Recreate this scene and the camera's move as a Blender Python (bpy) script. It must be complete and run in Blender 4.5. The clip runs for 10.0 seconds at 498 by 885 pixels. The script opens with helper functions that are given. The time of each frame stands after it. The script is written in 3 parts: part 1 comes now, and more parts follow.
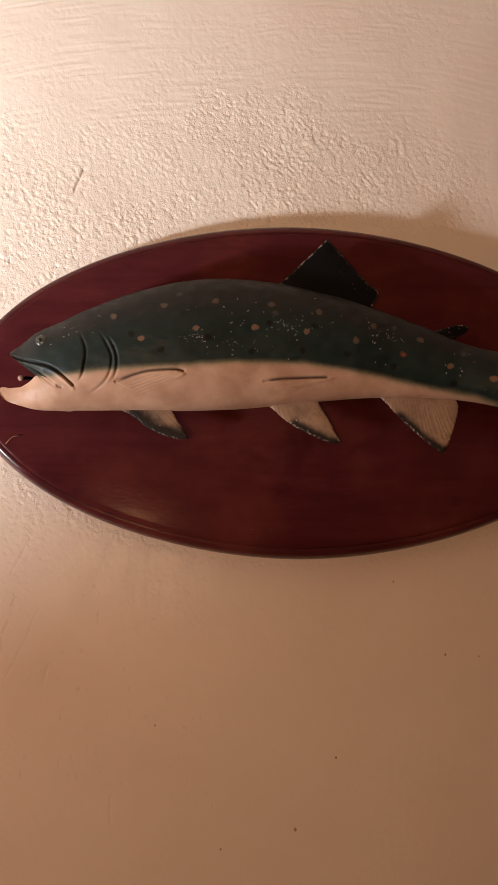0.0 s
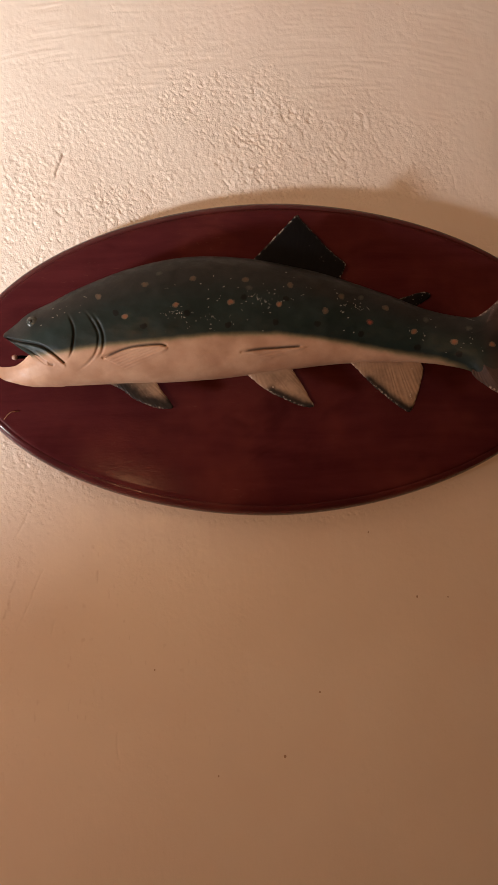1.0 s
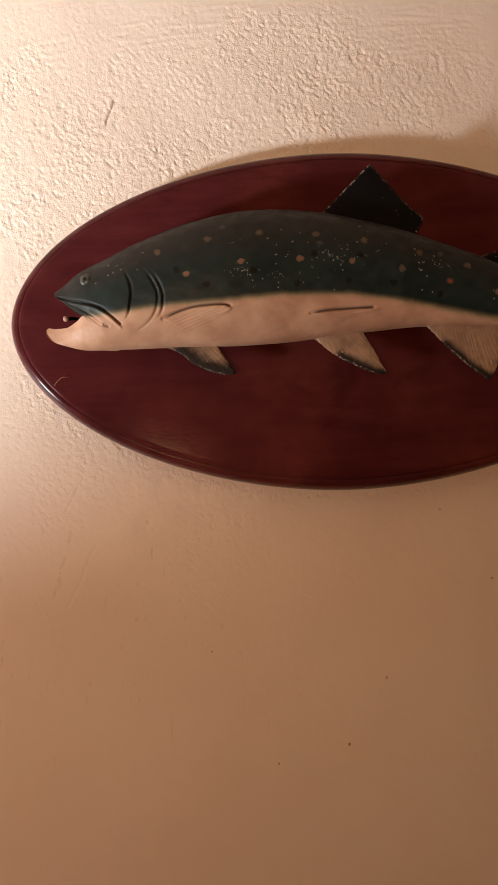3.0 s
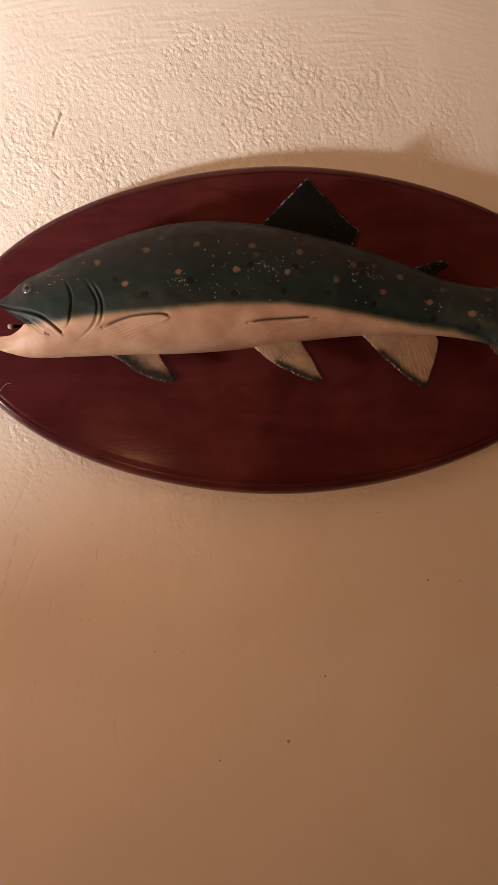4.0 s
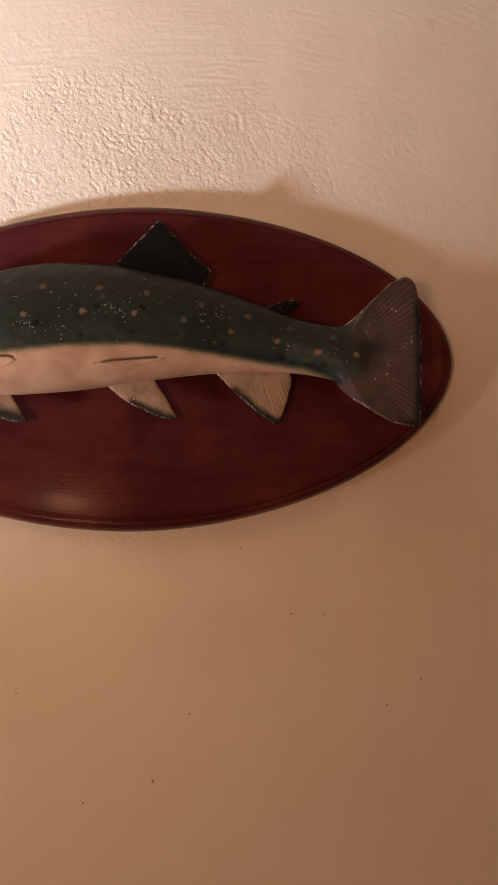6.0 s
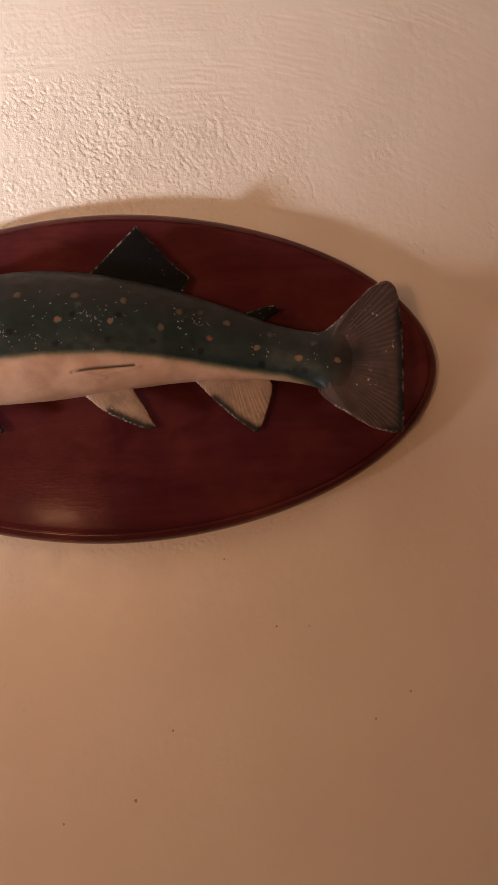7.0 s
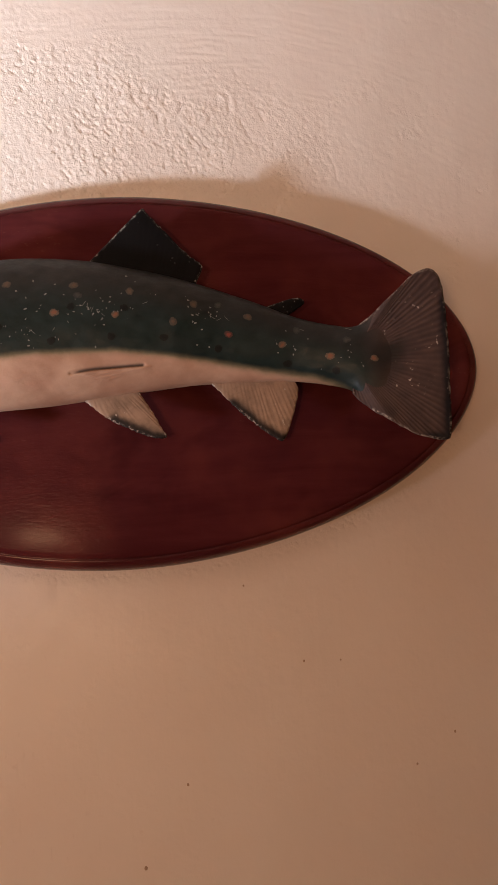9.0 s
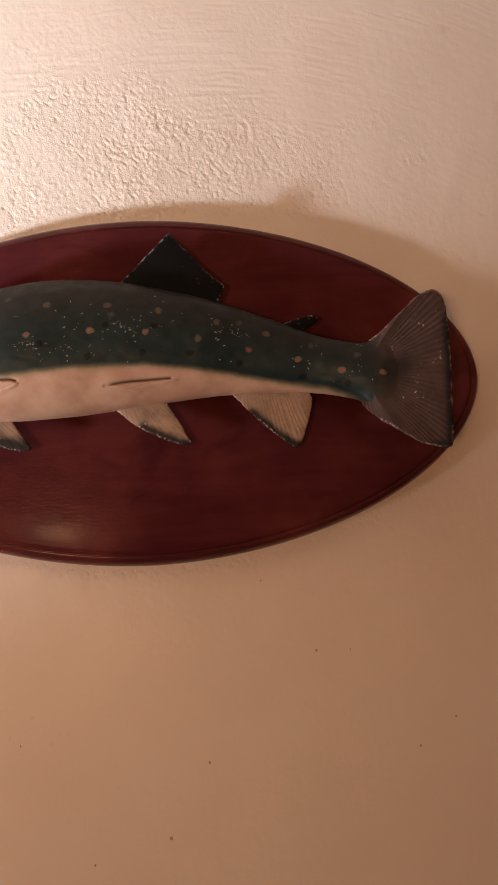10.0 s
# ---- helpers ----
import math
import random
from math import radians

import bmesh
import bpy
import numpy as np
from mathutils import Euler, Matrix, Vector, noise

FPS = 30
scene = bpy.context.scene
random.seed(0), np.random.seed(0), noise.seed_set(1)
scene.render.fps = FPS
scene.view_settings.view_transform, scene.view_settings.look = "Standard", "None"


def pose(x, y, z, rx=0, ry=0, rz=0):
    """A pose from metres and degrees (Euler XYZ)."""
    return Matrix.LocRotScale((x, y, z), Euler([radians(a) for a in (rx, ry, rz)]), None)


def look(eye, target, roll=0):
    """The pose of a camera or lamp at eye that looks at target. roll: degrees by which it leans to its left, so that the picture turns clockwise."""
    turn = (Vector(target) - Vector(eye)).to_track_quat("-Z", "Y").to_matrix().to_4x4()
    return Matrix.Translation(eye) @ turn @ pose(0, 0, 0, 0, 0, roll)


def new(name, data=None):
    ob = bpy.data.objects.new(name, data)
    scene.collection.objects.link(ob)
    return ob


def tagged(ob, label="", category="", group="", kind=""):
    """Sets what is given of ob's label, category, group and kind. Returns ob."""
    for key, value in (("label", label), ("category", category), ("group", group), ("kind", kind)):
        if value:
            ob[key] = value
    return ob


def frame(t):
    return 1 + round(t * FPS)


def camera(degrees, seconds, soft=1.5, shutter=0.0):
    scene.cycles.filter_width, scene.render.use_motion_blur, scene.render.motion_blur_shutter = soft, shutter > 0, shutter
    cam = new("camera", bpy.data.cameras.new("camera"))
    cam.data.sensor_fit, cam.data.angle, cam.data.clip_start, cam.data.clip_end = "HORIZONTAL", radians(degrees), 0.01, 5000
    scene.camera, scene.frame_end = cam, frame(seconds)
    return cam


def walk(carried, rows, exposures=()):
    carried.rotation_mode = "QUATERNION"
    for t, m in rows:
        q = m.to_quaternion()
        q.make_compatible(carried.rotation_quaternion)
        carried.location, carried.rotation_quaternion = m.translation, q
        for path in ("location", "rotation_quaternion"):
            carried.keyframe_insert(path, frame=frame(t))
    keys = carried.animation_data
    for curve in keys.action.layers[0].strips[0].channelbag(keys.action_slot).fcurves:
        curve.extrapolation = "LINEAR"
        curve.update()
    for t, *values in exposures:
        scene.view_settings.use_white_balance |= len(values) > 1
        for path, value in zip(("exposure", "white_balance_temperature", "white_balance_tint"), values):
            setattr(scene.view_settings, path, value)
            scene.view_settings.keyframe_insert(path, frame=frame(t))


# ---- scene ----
cam = camera(41.0, 10.0, soft=1.4)
PATH = [
    (0, (-0.095, -0.832, 1.437), (-0.013, 1.154, 1.662), 0.5),
    (0.5, (-0.072, -0.877, 1.43), (0.064, 1.113, 1.569), -0.7),
    (1, (-0.079, -0.896, 1.434), (0.014, 1.099, 1.549), -1.7),
    (1.5, (-0.113, -0.876, 1.421), (0.017, 1.118, 1.518), -0.7),
    (2, (-0.14, -0.84, 1.412), (-0.05, 1.157, 1.474), -1.1),
    (2.2, (-0.145, -0.829, 1.41), (-0.107, 1.169, 1.484), -1.3),
    (3.3, (-0.121, -0.845, 1.43), (-0.077, 1.154, 1.474), -1.2),
    (3.5, (-0.105, -0.852, 1.428), (-0.062, 1.147, 1.468), -1.0),
    (4, (-0.074, -0.86, 1.431), (-0.007, 1.138, 1.485), -1.1),
    (4.5, (-0.036, -0.869, 1.44), (0.03, 1.13, 1.496), -1.2),
    (5, (0.005, -0.874, 1.443), (0.101, 1.123, 1.515), -1.1),
    (5.5, (0.042, -0.868, 1.442), (0.167, 1.127, 1.522), -1.5),
    (6, (0.078, -0.874, 1.451), (0.209, 1.119, 1.557), -2.0),
    (6.2, (0.083, -0.875, 1.45), (0.226, 1.117, 1.554), -2.1),
    (7.3, (0.105, -0.834, 1.446), (0.238, 1.156, 1.593), -3.0),
    (7.5, (0.076, -0.795, 1.443), (0.257, 1.191, 1.588), -2.9),
    (8, (0.07, -0.743, 1.453), (0.25, 1.241, 1.628), -3.7),
    (8.5, (0.071, -0.733, 1.45), (0.267, 1.25, 1.616), -3.6),
    (9, (0.059, -0.758, 1.455), (0.261, 1.224, 1.628), -3.5),
    (9.5, (0.049, -0.794, 1.456), (0.235, 1.191, 1.62), -3.2),
    (10, (0.04, -0.819, 1.462), (0.223, 1.166, 1.625), -3.3),
]
EXPOSURES = [(0.0, 0.0, 6400, 10), (0.5, -0.05, 6550, 10), (1.5, 0.0, 6550, 10), (3.5, -0.03, 6700, 10), (5.0, 0.13, 6450, 10), (6.2, 0.24, 6300, 10), (7.5, 0.28, 6050, 10),
             (9.0, 0.38, 5700, 10), (10.0, 0.36, 6050, 10)]
walk(cam, [(t, look(eye, target, roll)) for t, eye, target, roll in PATH], EXPOSURES)

# ---- light ----
def lamp(name, kind, place, target, power, colour, **more):
    data = bpy.data.lights.new(name, kind)
    data.energy, data.color = power, colour
    ob = new(name, data)
    ob.matrix_world = look(place, target)
    return data


# A shaded lamp low down beside the plaque throws a cone of light up the wall.
uplight = lamp("uplight", "SPOT", (-1.25, -0.55, 1.08), (-1.25, -0.55, 2.0), 168, (0.965, 1.0, 1.05))
uplight.spot_size, uplight.spot_blend, uplight.shadow_soft_size = radians(163), 0.75, 0.07
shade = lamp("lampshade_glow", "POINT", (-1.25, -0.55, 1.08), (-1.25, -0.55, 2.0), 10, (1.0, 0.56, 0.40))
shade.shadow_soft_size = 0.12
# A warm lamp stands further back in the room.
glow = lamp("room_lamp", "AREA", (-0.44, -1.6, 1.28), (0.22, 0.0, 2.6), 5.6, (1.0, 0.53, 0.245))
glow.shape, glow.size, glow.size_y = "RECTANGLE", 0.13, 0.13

world = bpy.data.worlds.new("world")
scene.world = world
world.use_nodes = True
world.node_tree.nodes["Background"].inputs[0].default_value = (1.0, 0.8, 0.6, 1)
world.node_tree.nodes["Background"].inputs[1].default_value = 0.02


# ---- materials ----
class Mat:
    """A node material, with short calls for its nodes."""

    def __init__(self, name, rough=0.6, metal=0.0, coat=0.0, spec=0.5):
        self.m = bpy.data.materials.new(name)
        self.m.use_nodes = True
        self.t = self.m.node_tree
        self.b = self.t.nodes["Principled BSDF"]
        self.b.inputs["Roughness"].default_value = rough
        self.b.inputs["Metallic"].default_value = metal
        self.b.inputs["Coat Weight"].default_value = coat
        self.b.inputs["Coat Roughness"].default_value = 0.10
        self.b.inputs["Specular IOR Level"].default_value = spec

    def put(self, value, socket):
        if isinstance(value, bpy.types.NodeSocket):
            self.t.links.new(value, socket)
        elif isinstance(value, tuple) and len(value) == 3 and socket.type == "RGBA":
            socket.default_value = (*value, 1)
        else:
            socket.default_value = value

    def coords(self, scale=(1, 1, 1), turn=(0, 0, 0)):
        c = self.t.nodes.new("ShaderNodeTexCoord")
        p = self.t.nodes.new("ShaderNodeMapping")
        p.inputs["Scale"].default_value = scale
        p.inputs["Rotation"].default_value = turn
        self.t.links.new(c.outputs["Object"], p.inputs["Vector"])
        return p.outputs["Vector"]

    def noise(self, scale, detail=4.0, rough=0.55, stretch=(1, 1, 1), distort=0.0):
        n = self.t.nodes.new("ShaderNodeTexNoise")
        n.inputs["Scale"].default_value, n.inputs["Detail"].default_value = scale, detail
        n.inputs["Roughness"].default_value, n.inputs["Distortion"].default_value = rough, distort
        self.t.links.new(self.coords(stretch), n.inputs["Vector"])
        return n.outputs["Fac"]

    def attr(self, name):
        n = self.t.nodes.new("ShaderNodeAttribute")
        n.attribute_name = name
        return n.outputs["Fac"]

    def random(self):
        return self.t.nodes.new("ShaderNodeObjectInfo").outputs["Random"]

    def span(self, value, a, b, lo=0.0, hi=1.0):
        n = self.t.nodes.new("ShaderNodeMapRange")
        n.interpolation_type = "SMOOTHSTEP"
        for v, k in ((value, 0), (a, 1), (b, 2), (lo, 3), (hi, 4)):
            self.put(v, n.inputs[k])
        return n.outputs[0]

    def maths(self, op, a, b):
        n = self.t.nodes.new("ShaderNodeMath")
        n.operation = op
        self.put(a, n.inputs[0]), self.put(b, n.inputs[1])
        return n.outputs[0]

    def mix(self, fac, a, b):
        n = self.t.nodes.new("ShaderNodeMix")
        n.data_type = "RGBA"
        self.put(fac, n.inputs["Factor"]), self.put(a, n.inputs[6]), self.put(b, n.inputs[7])
        return n.outputs[2]

    def bump(self, height, distance, strength=1.0):
        n = self.t.nodes.new("ShaderNodeBump")
        n.inputs["Distance"].default_value, n.inputs["Strength"].default_value = distance, strength
        self.put(height, n.inputs["Height"])
        if self.b.inputs["Normal"].links:
            self.t.links.new(self.b.inputs["Normal"].links[0].from_socket, n.inputs["Normal"])
        self.t.links.new(n.outputs[0], self.b.inputs["Normal"])

    def colour(self, value):
        self.put(value, self.b.inputs["Base Color"])
        return self

    def rough(self, value):
        self.put(value, self.b.inputs["Roughness"])


def plaster():
    m = Mat("painted_plaster", 0.5, spec=0.5)
    tone = m.mix(m.span(m.noise(3.0, 3), 0.3, 0.7), (0.745, 0.655, 0.56), (0.785, 0.71, 0.615))
    tone = m.mix(m.span(m.noise(1.6, 2), 0.45, 0.75, 0, 0.45), tone, (0.73, 0.59, 0.50))
    tone = m.mix(m.span(m.noise(60, 5, 0.7), 0.62, 0.80, 0, 0.22), tone, (0.55, 0.40, 0.27))
    m.colour(m.mix(m.maths("MULTIPLY", m.attr("mark"), 0.60), tone, (0.33, 0.19, 0.11)))
    m.rough(m.span(m.noise(40, 3), 0.3, 0.7, 0.34, 0.48))
    grit = m.maths("MULTIPLY", m.span(m.noise(470, 2, 0.5), 0.42, 0.80), m.attr("dab"))
    m.bump(m.noise(300, 3, 0.6), 0.0004, 0.3)
    m.bump(grit, 0.0010, 0.36)
    m.bump(m.noise(45, 3, 0.6, (3, 1, 0.5)), 0.0008, 0.22)
    return m.m


def mahogany(name, coat, spec):
    m = Mat(name, 0.36, coat=coat, spec=spec)
    grain = m.noise(5, 6, 0.6, (1.2, 6, 10), 0.5)
    pores = m.noise(26, 6, 0.7, (1.0, 12, 34))
    tone = m.mix(m.span(grain, 0.25, 0.75), (0.057, 0.0106, 0.0124), (0.082, 0.0170, 0.0188))
    tone = m.mix(m.span(pores, 0.58, 0.78, 0, 0.35), tone, (0.036, 0.0060, 0.0070))
    # lighter blotches: uneven wood tone, plus soft varnish reflections put into the colour
    tone = m.mix(m.span(m.noise(4.5, 4, 0.6), 0.45, 0.68, 0, 0.80), tone, (0.122, 0.0275, 0.0235))
    tone = m.mix(m.span(m.noise(7, 3, 0.6, (1, 1, 1.6), 1.0), 0.50, 0.72, 0, 0.5), tone, (0.035, 0.0066, 0.0076))
    scuff = m.maths("MULTIPLY", m.span(m.noise(9, 2), 0.52, 0.66), m.span(m.noise(300, 4, 0.7, (0.35, 1, 1)), 0.60, 0.72))
    m.colour(m.mix(m.maths("MULTIPLY", scuff, 0.35), tone, (0.20, 0.09, 0.06)))
    m.rough(m.span(m.noise(14, 5), 0.3, 0.7, 0.13, 0.24))
    m.bump(m.noise(11, 2, 0.5), 0.0008, 0.22)
    m.bump(m.noise(70, 3, 0.6, (1, 1, 0.6)), 0.0004, 0.18)
    m.bump(pores, 0.0003, 0.25)
    m.bump(m.noise(260, 3, 0.55, (0.45, 1, 1.3)), 0.0005, 0.42)
    return m.m


def body_paint():
    m = Mat("painted_fish", 0.5, spec=0.29)
    belly, groove, high = m.attr("belly"), m.attr("groove"), m.attr("height")
    back = m.mix(m.span(m.noise(45, 5, 0.65), 0.3, 0.7), (0.0076, 0.0086, 0.0084), (0.0128, 0.0132, 0.0122))
    green = m.mix(m.span(m.noise(60, 4), 0.3, 0.7), (0.0050, 0.0126, 0.0110), (0.0080, 0.0186, 0.0160))
    top = m.mix(m.span(high, 0.30, 0.75), green, back)
    cream = m.mix(m.span(m.noise(24, 5), 0.3, 0.7), (0.40, 0.228, 0.142), (0.54, 0.345, 0.228))
    cream = m.mix(m.span(m.noise(9, 4, 0.6, (0.6, 1, 1.4)), 0.48, 0.72, 0, 0.5), cream, (0.43, 0.225, 0.150))
    cream = m.mix(m.span(m.noise(220, 4, 0.7), 0.60, 0.78, 0, 0.35), cream, (0.40, 0.22, 0.13))
    edge = m.maths("ADD", belly, m.span(m.noise(70, 4), 0.2, 0.8, -0.07, 0.07))
    tone = m.mix(m.span(edge, 0.15, 0.80), top, (0.205, 0.165, 0.088))
    tone = m.mix(m.span(edge, 0.45, 1.0), tone, cream)
    tone = m.mix(m.span(m.noise(350, 3, 0.7), 0.70, 0.80, 0, 0.5), tone, (0.13, 0.14, 0.11))
    tone = m.mix(m.attr("rear"), tone, m.mix(m.noise(200, 4, 0.6, (0.3, 1, 2)), (0.052, 0.030, 0.024), (0.092, 0.054, 0.042)))
    tone = m.mix(m.attr("dusk"), tone, (0.015, 0.013, 0.0120))
    # the colour goes almost black along the chisel cuts
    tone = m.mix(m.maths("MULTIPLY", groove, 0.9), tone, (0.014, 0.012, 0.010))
    m.colour(tone)
    m.rough(m.span(m.noise(70, 4), 0.3, 0.7, 0.42, 0.6))
    m.bump(m.noise(160, 5, 0.6, (0.6, 1, 1)), 0.0008, 0.5)
    return m.m


def fin_paint(name, low, high, dark, chip, chips=0.62, root=None, spec=0.2):
    """Rayed fin: ribs, a dark outer or leading edge, and pale wood where the paint has chipped."""
    m = Mat(name, 0.52, spec=spec)
    tone = m.mix(m.attr("ray"), low, high)
    tone = m.mix(m.span(m.noise(60, 4), 0.35, 0.7, 0, 0.35), tone, dark)
    tone = m.mix(m.span(m.maths("ADD", m.attr("lead"), m.span(m.noise(90, 4), 0.2, 0.8, -0.12, 0.12)), 0.12, 0.90), tone, dark)
    if root:
        tone = m.mix(m.attr("root"), tone, root)
    worn = m.maths("MULTIPLY", m.maths("MULTIPLY", m.span(m.attr("edge"), 0.30, 0.95), m.span(m.noise(55, 2), 0.40, 0.55)), m.span(m.noise(250, 6, 0.8), chips - 0.08, chips))
    worn = m.maths("MAXIMUM", worn, m.maths("MULTIPLY", m.span(m.noise(230, 3, 0.5), 0.67, 0.71), m.span(m.noise(25, 2), 0.50, 0.60)))
    tone = m.mix(m.maths("MULTIPLY", worn, 0.8), tone, chip)
    m.colour(tone)
    m.bump(m.noise(260, 4), 0.0005, 0.4)
    return m.m


def spot_paint(name, core, halo):
    """A dab of paint, brightest in the middle and rubbed thin towards its rim."""
    m = Mat(name, 0.55, spec=0.25)
    rub = m.maths("ADD", m.attr("rim"), m.span(m.noise(420, 3, 0.6), 0.25, 0.75, -0.28, 0.28))
    tone = m.mix(m.span(rub, 0.30, 0.72), core, halo)
    m.colour(m.mix(m.span(rub, 0.82, 1.16), tone, (0.010, 0.0150, 0.0130)))
    m.bump(m.noise(300, 3), 0.0004, 0.4)
    return m.m


def plain(name, a, b, rough=0.5, scale=80, relief=0.0004, spec=0.3):
    m = Mat(name, rough, spec=spec)
    m.colour(m.mix(m.span(m.noise(scale, 4), 0.3, 0.7), a, b))
    m.bump(m.noise(scale * 4, 3), relief, 0.4)
    return m.m


PLASTER, MAHOGANY, POLISHED, BODY = plaster(), mahogany("mahogany", 0.012, 0.022), mahogany("polished_mahogany", 0.12, 0.24), body_paint()
PALE_FIN = fin_paint("painted_pale_fin", (0.34, 0.225, 0.15), (0.42, 0.285, 0.19), (0.016, 0.012, 0.011), (0.58, 0.50, 0.41), 0.59)
DARK_FIN = fin_paint("painted_dark_fin", (0.0048, 0.0044, 0.0048), (0.0066, 0.0060, 0.0064), (0.003, 0.003, 0.0032), (0.36, 0.33, 0.28), 0.58, spec=0.08)
TAIL_FIN = fin_paint("painted_tail_fin", (0.056, 0.034, 0.029), (0.092, 0.057, 0.047), (0.010, 0.009, 0.012), (0.42, 0.36, 0.30), 0.56, (0.015, 0.013, 0.0120))
ORANGE = spot_paint("orange_paint", (0.195, 0.080, 0.040), (0.110, 0.078, 0.050))
BUFF = spot_paint("buff_paint", (0.100, 0.062, 0.038), (0.066, 0.052, 0.037))
GREY = spot_paint("grey_paint", (0.052, 0.047, 0.040), (0.032, 0.033, 0.029))
RED = spot_paint("red_paint", (0.19, 0.042, 0.026), (0.075, 0.034, 0.024))
INK = spot_paint("ink_paint", (0.0022, 0.0026, 0.0026), (0.0035, 0.0045, 0.0042))
BLACK = plain("black_paint", (0.0018, 0.0022, 0.0022), (0.003, 0.0036, 0.0036), 0.6, spec=0.06)
CHIP = plain("bare_gesso", (0.10, 0.11, 0.095), (0.27, 0.26, 0.23), 0.7, 400)
EYE_GLAZE = plain("eye_glaze", (0.040, 0.048, 0.042), (0.070, 0.076, 0.068), 0.25, spec=0.5)
PUPIL = plain("pupil_glaze", (0.008, 0.009, 0.008), (0.014, 0.015, 0.013), 0.3, spec=0.4)
BEAD = plain("pink_bead", (0.36, 0.22, 0.17), (0.44, 0.28, 0.22), 0.5)
STRAW = plain("dry_straw", (0.28, 0.17, 0.09), (0.36, 0.23, 0.13), 0.7)
GRIT = plain("grit", (0.36, 0.25, 0.17), (0.46, 0.33, 0.23), 0.8)
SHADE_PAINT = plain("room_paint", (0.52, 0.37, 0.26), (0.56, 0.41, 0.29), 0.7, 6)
BOARDS = plain("floor_boards", (0.12, 0.06, 0.03), (0.2, 0.1, 0.05), 0.5, 5)


# ---- shaping ----
def mesh_of(name, verts, faces, material, attributes=(), smooth=True):
    me = bpy.data.meshes.new(name)
    me.from_pydata([tuple(v) for v in np.asarray(verts).tolist()], [], faces)
    me.materials.append(material)
    for key, values in attributes:
        me.attributes.new(key, "FLOAT", "POINT").data.foreach_set("value", np.asarray(values, np.float32))
    if smooth:
        me.polygons.foreach_set("use_smooth", np.ones(len(me.polygons), bool))
    me.update()
    return me


def thing(name, place, label, category, **more):
    ob = new(name)
    ob.location = place
    ob.empty_display_size = 0.05
    return tagged(ob, label, category, **more)


def part(name, me, parent, label="", kind=""):
    ob = new(name, me)
    ob.parent = parent
    return tagged(ob, label, kind=kind)


def pchip(points):
    """A smooth curve through (x, y) points that never overshoots them."""
    x, y = np.array(points, float).T
    h, d = np.diff(x), np.diff(y) / np.diff(x)
    m = np.zeros(len(x))
    m[0], m[-1] = d[0], d[-1]
    for i in range(1, len(x) - 1):
        if d[i - 1] * d[i] > 0:
            a, b = 2 * h[i] + h[i - 1], h[i] + 2 * h[i - 1]
            m[i] = (a + b) / (a / d[i - 1] + b / d[i])

    def at(v):
        v = np.clip(np.asarray(v, float), x[0], x[-1])
        i = np.clip(np.searchsorted(x, v) - 1, 0, len(x) - 2)
        t = (v - x[i]) / h[i]
        return ((1 + 2 * t) * (1 - t) ** 2 * y[i] + t * (1 - t) ** 2 * h[i] * m[i] + t * t * (3 - 2 * t) * y[i + 1] + t * t * (t - 1) * h[i] * m[i + 1])

    return at


def along(points, n):
    """n points evenly spaced along a rounded line through the given ones."""
    p = np.array(points, float)
    q = np.vstack([2 * p[0] - p[1], p, 2 * p[-1] - p[-2]])
    fine = []
    for i in range(1, len(q) - 2):
        t = np.linspace(0, 1, 16, endpoint=False)[:, None]
        a, b, c, d = q[i - 1], q[i], q[i + 1], q[i + 2]
        fine.append(0.5 * (2 * b + (c - a) * t + (2 * a - 5 * b + 4 * c - d) * t ** 2 + (3 * b - a - 3 * c + d) * t ** 3))
    fine = np.vstack([*fine, p[-1:]])
    s = np.r_[0, np.cumsum(np.hypot(*np.diff(fine, axis=0).T))]
    want = np.linspace(0, s[-1], n)
    return np.c_[np.interp(want, s, fine[:, 0]), np.interp(want, s, fine[:, 1])]


def distance(x, z, line):
    """How far points lie from a line through points."""
    best = np.full(x.shape, 9.0)
    for (ax, az), (bx, bz) in zip(line[:-1], line[1:]):
        dx, dz = bx - ax, bz - az
        t = np.clip(((x - ax) * dx + (z - az) * dz) / (dx * dx + dz * dz + 1e-12), 0, 1)
        best = np.minimum(best, np.hypot(x - ax - t * dx, z - az - t * dz))
    return best


def inside(x, z, ring):
    hit = np.zeros(x.shape, bool)
    for (ax, az), (bx, bz) in zip(ring, np.roll(ring, -1, axis=0)):
        cross = (az > z) != (bz > z)
        hit ^= cross & (x < (bx - ax) * (z - az) / (bz - az + 1e-12) + ax)
    return hit


def lattice(x, y, seed):
    """Smooth random values between -1 and 1 with cells of size 1."""
    table = np.random.default_rng(seed).uniform(-1, 1, (257, 257))
    table[256], table[:, 256] = table[0], table[:, 0]
    i, j = np.floor(x).astype(int), np.floor(y).astype(int)
    u, v = x - i, y - j
    u, v = u * u * (3 - 2 * u), v * v * (3 - 2 * v)
    i, j = i % 256, j % 256
    return (table[i, j] * (1 - u) + table[i + 1, j] * u) * (1 - v) + (table[i, j + 1] * (1 - u) + table[i + 1, j + 1] * u) * v


def layers(x, y, seed, n=3):
    return sum(lattice(x * 2 ** k + 17.3 * k, y * 2 ** k + 5.1 * k, seed + k) / 2 ** k for k in range(n))


def step(v, a, b):
    t = np.clip((v - a) / (b - a), 0, 1)
    return t * t * (3 - 2 * t)


def box_mesh(name, size, material):
    bm = bmesh.new()
    bmesh.ops.create_cube(bm, size=1)
    bmesh.ops.scale(bm, vec=size, verts=bm.verts)
    me = bpy.data.meshes.new(name)
    bm.to_mesh(me), bm.free()
    me.materials.append(material)
    return me


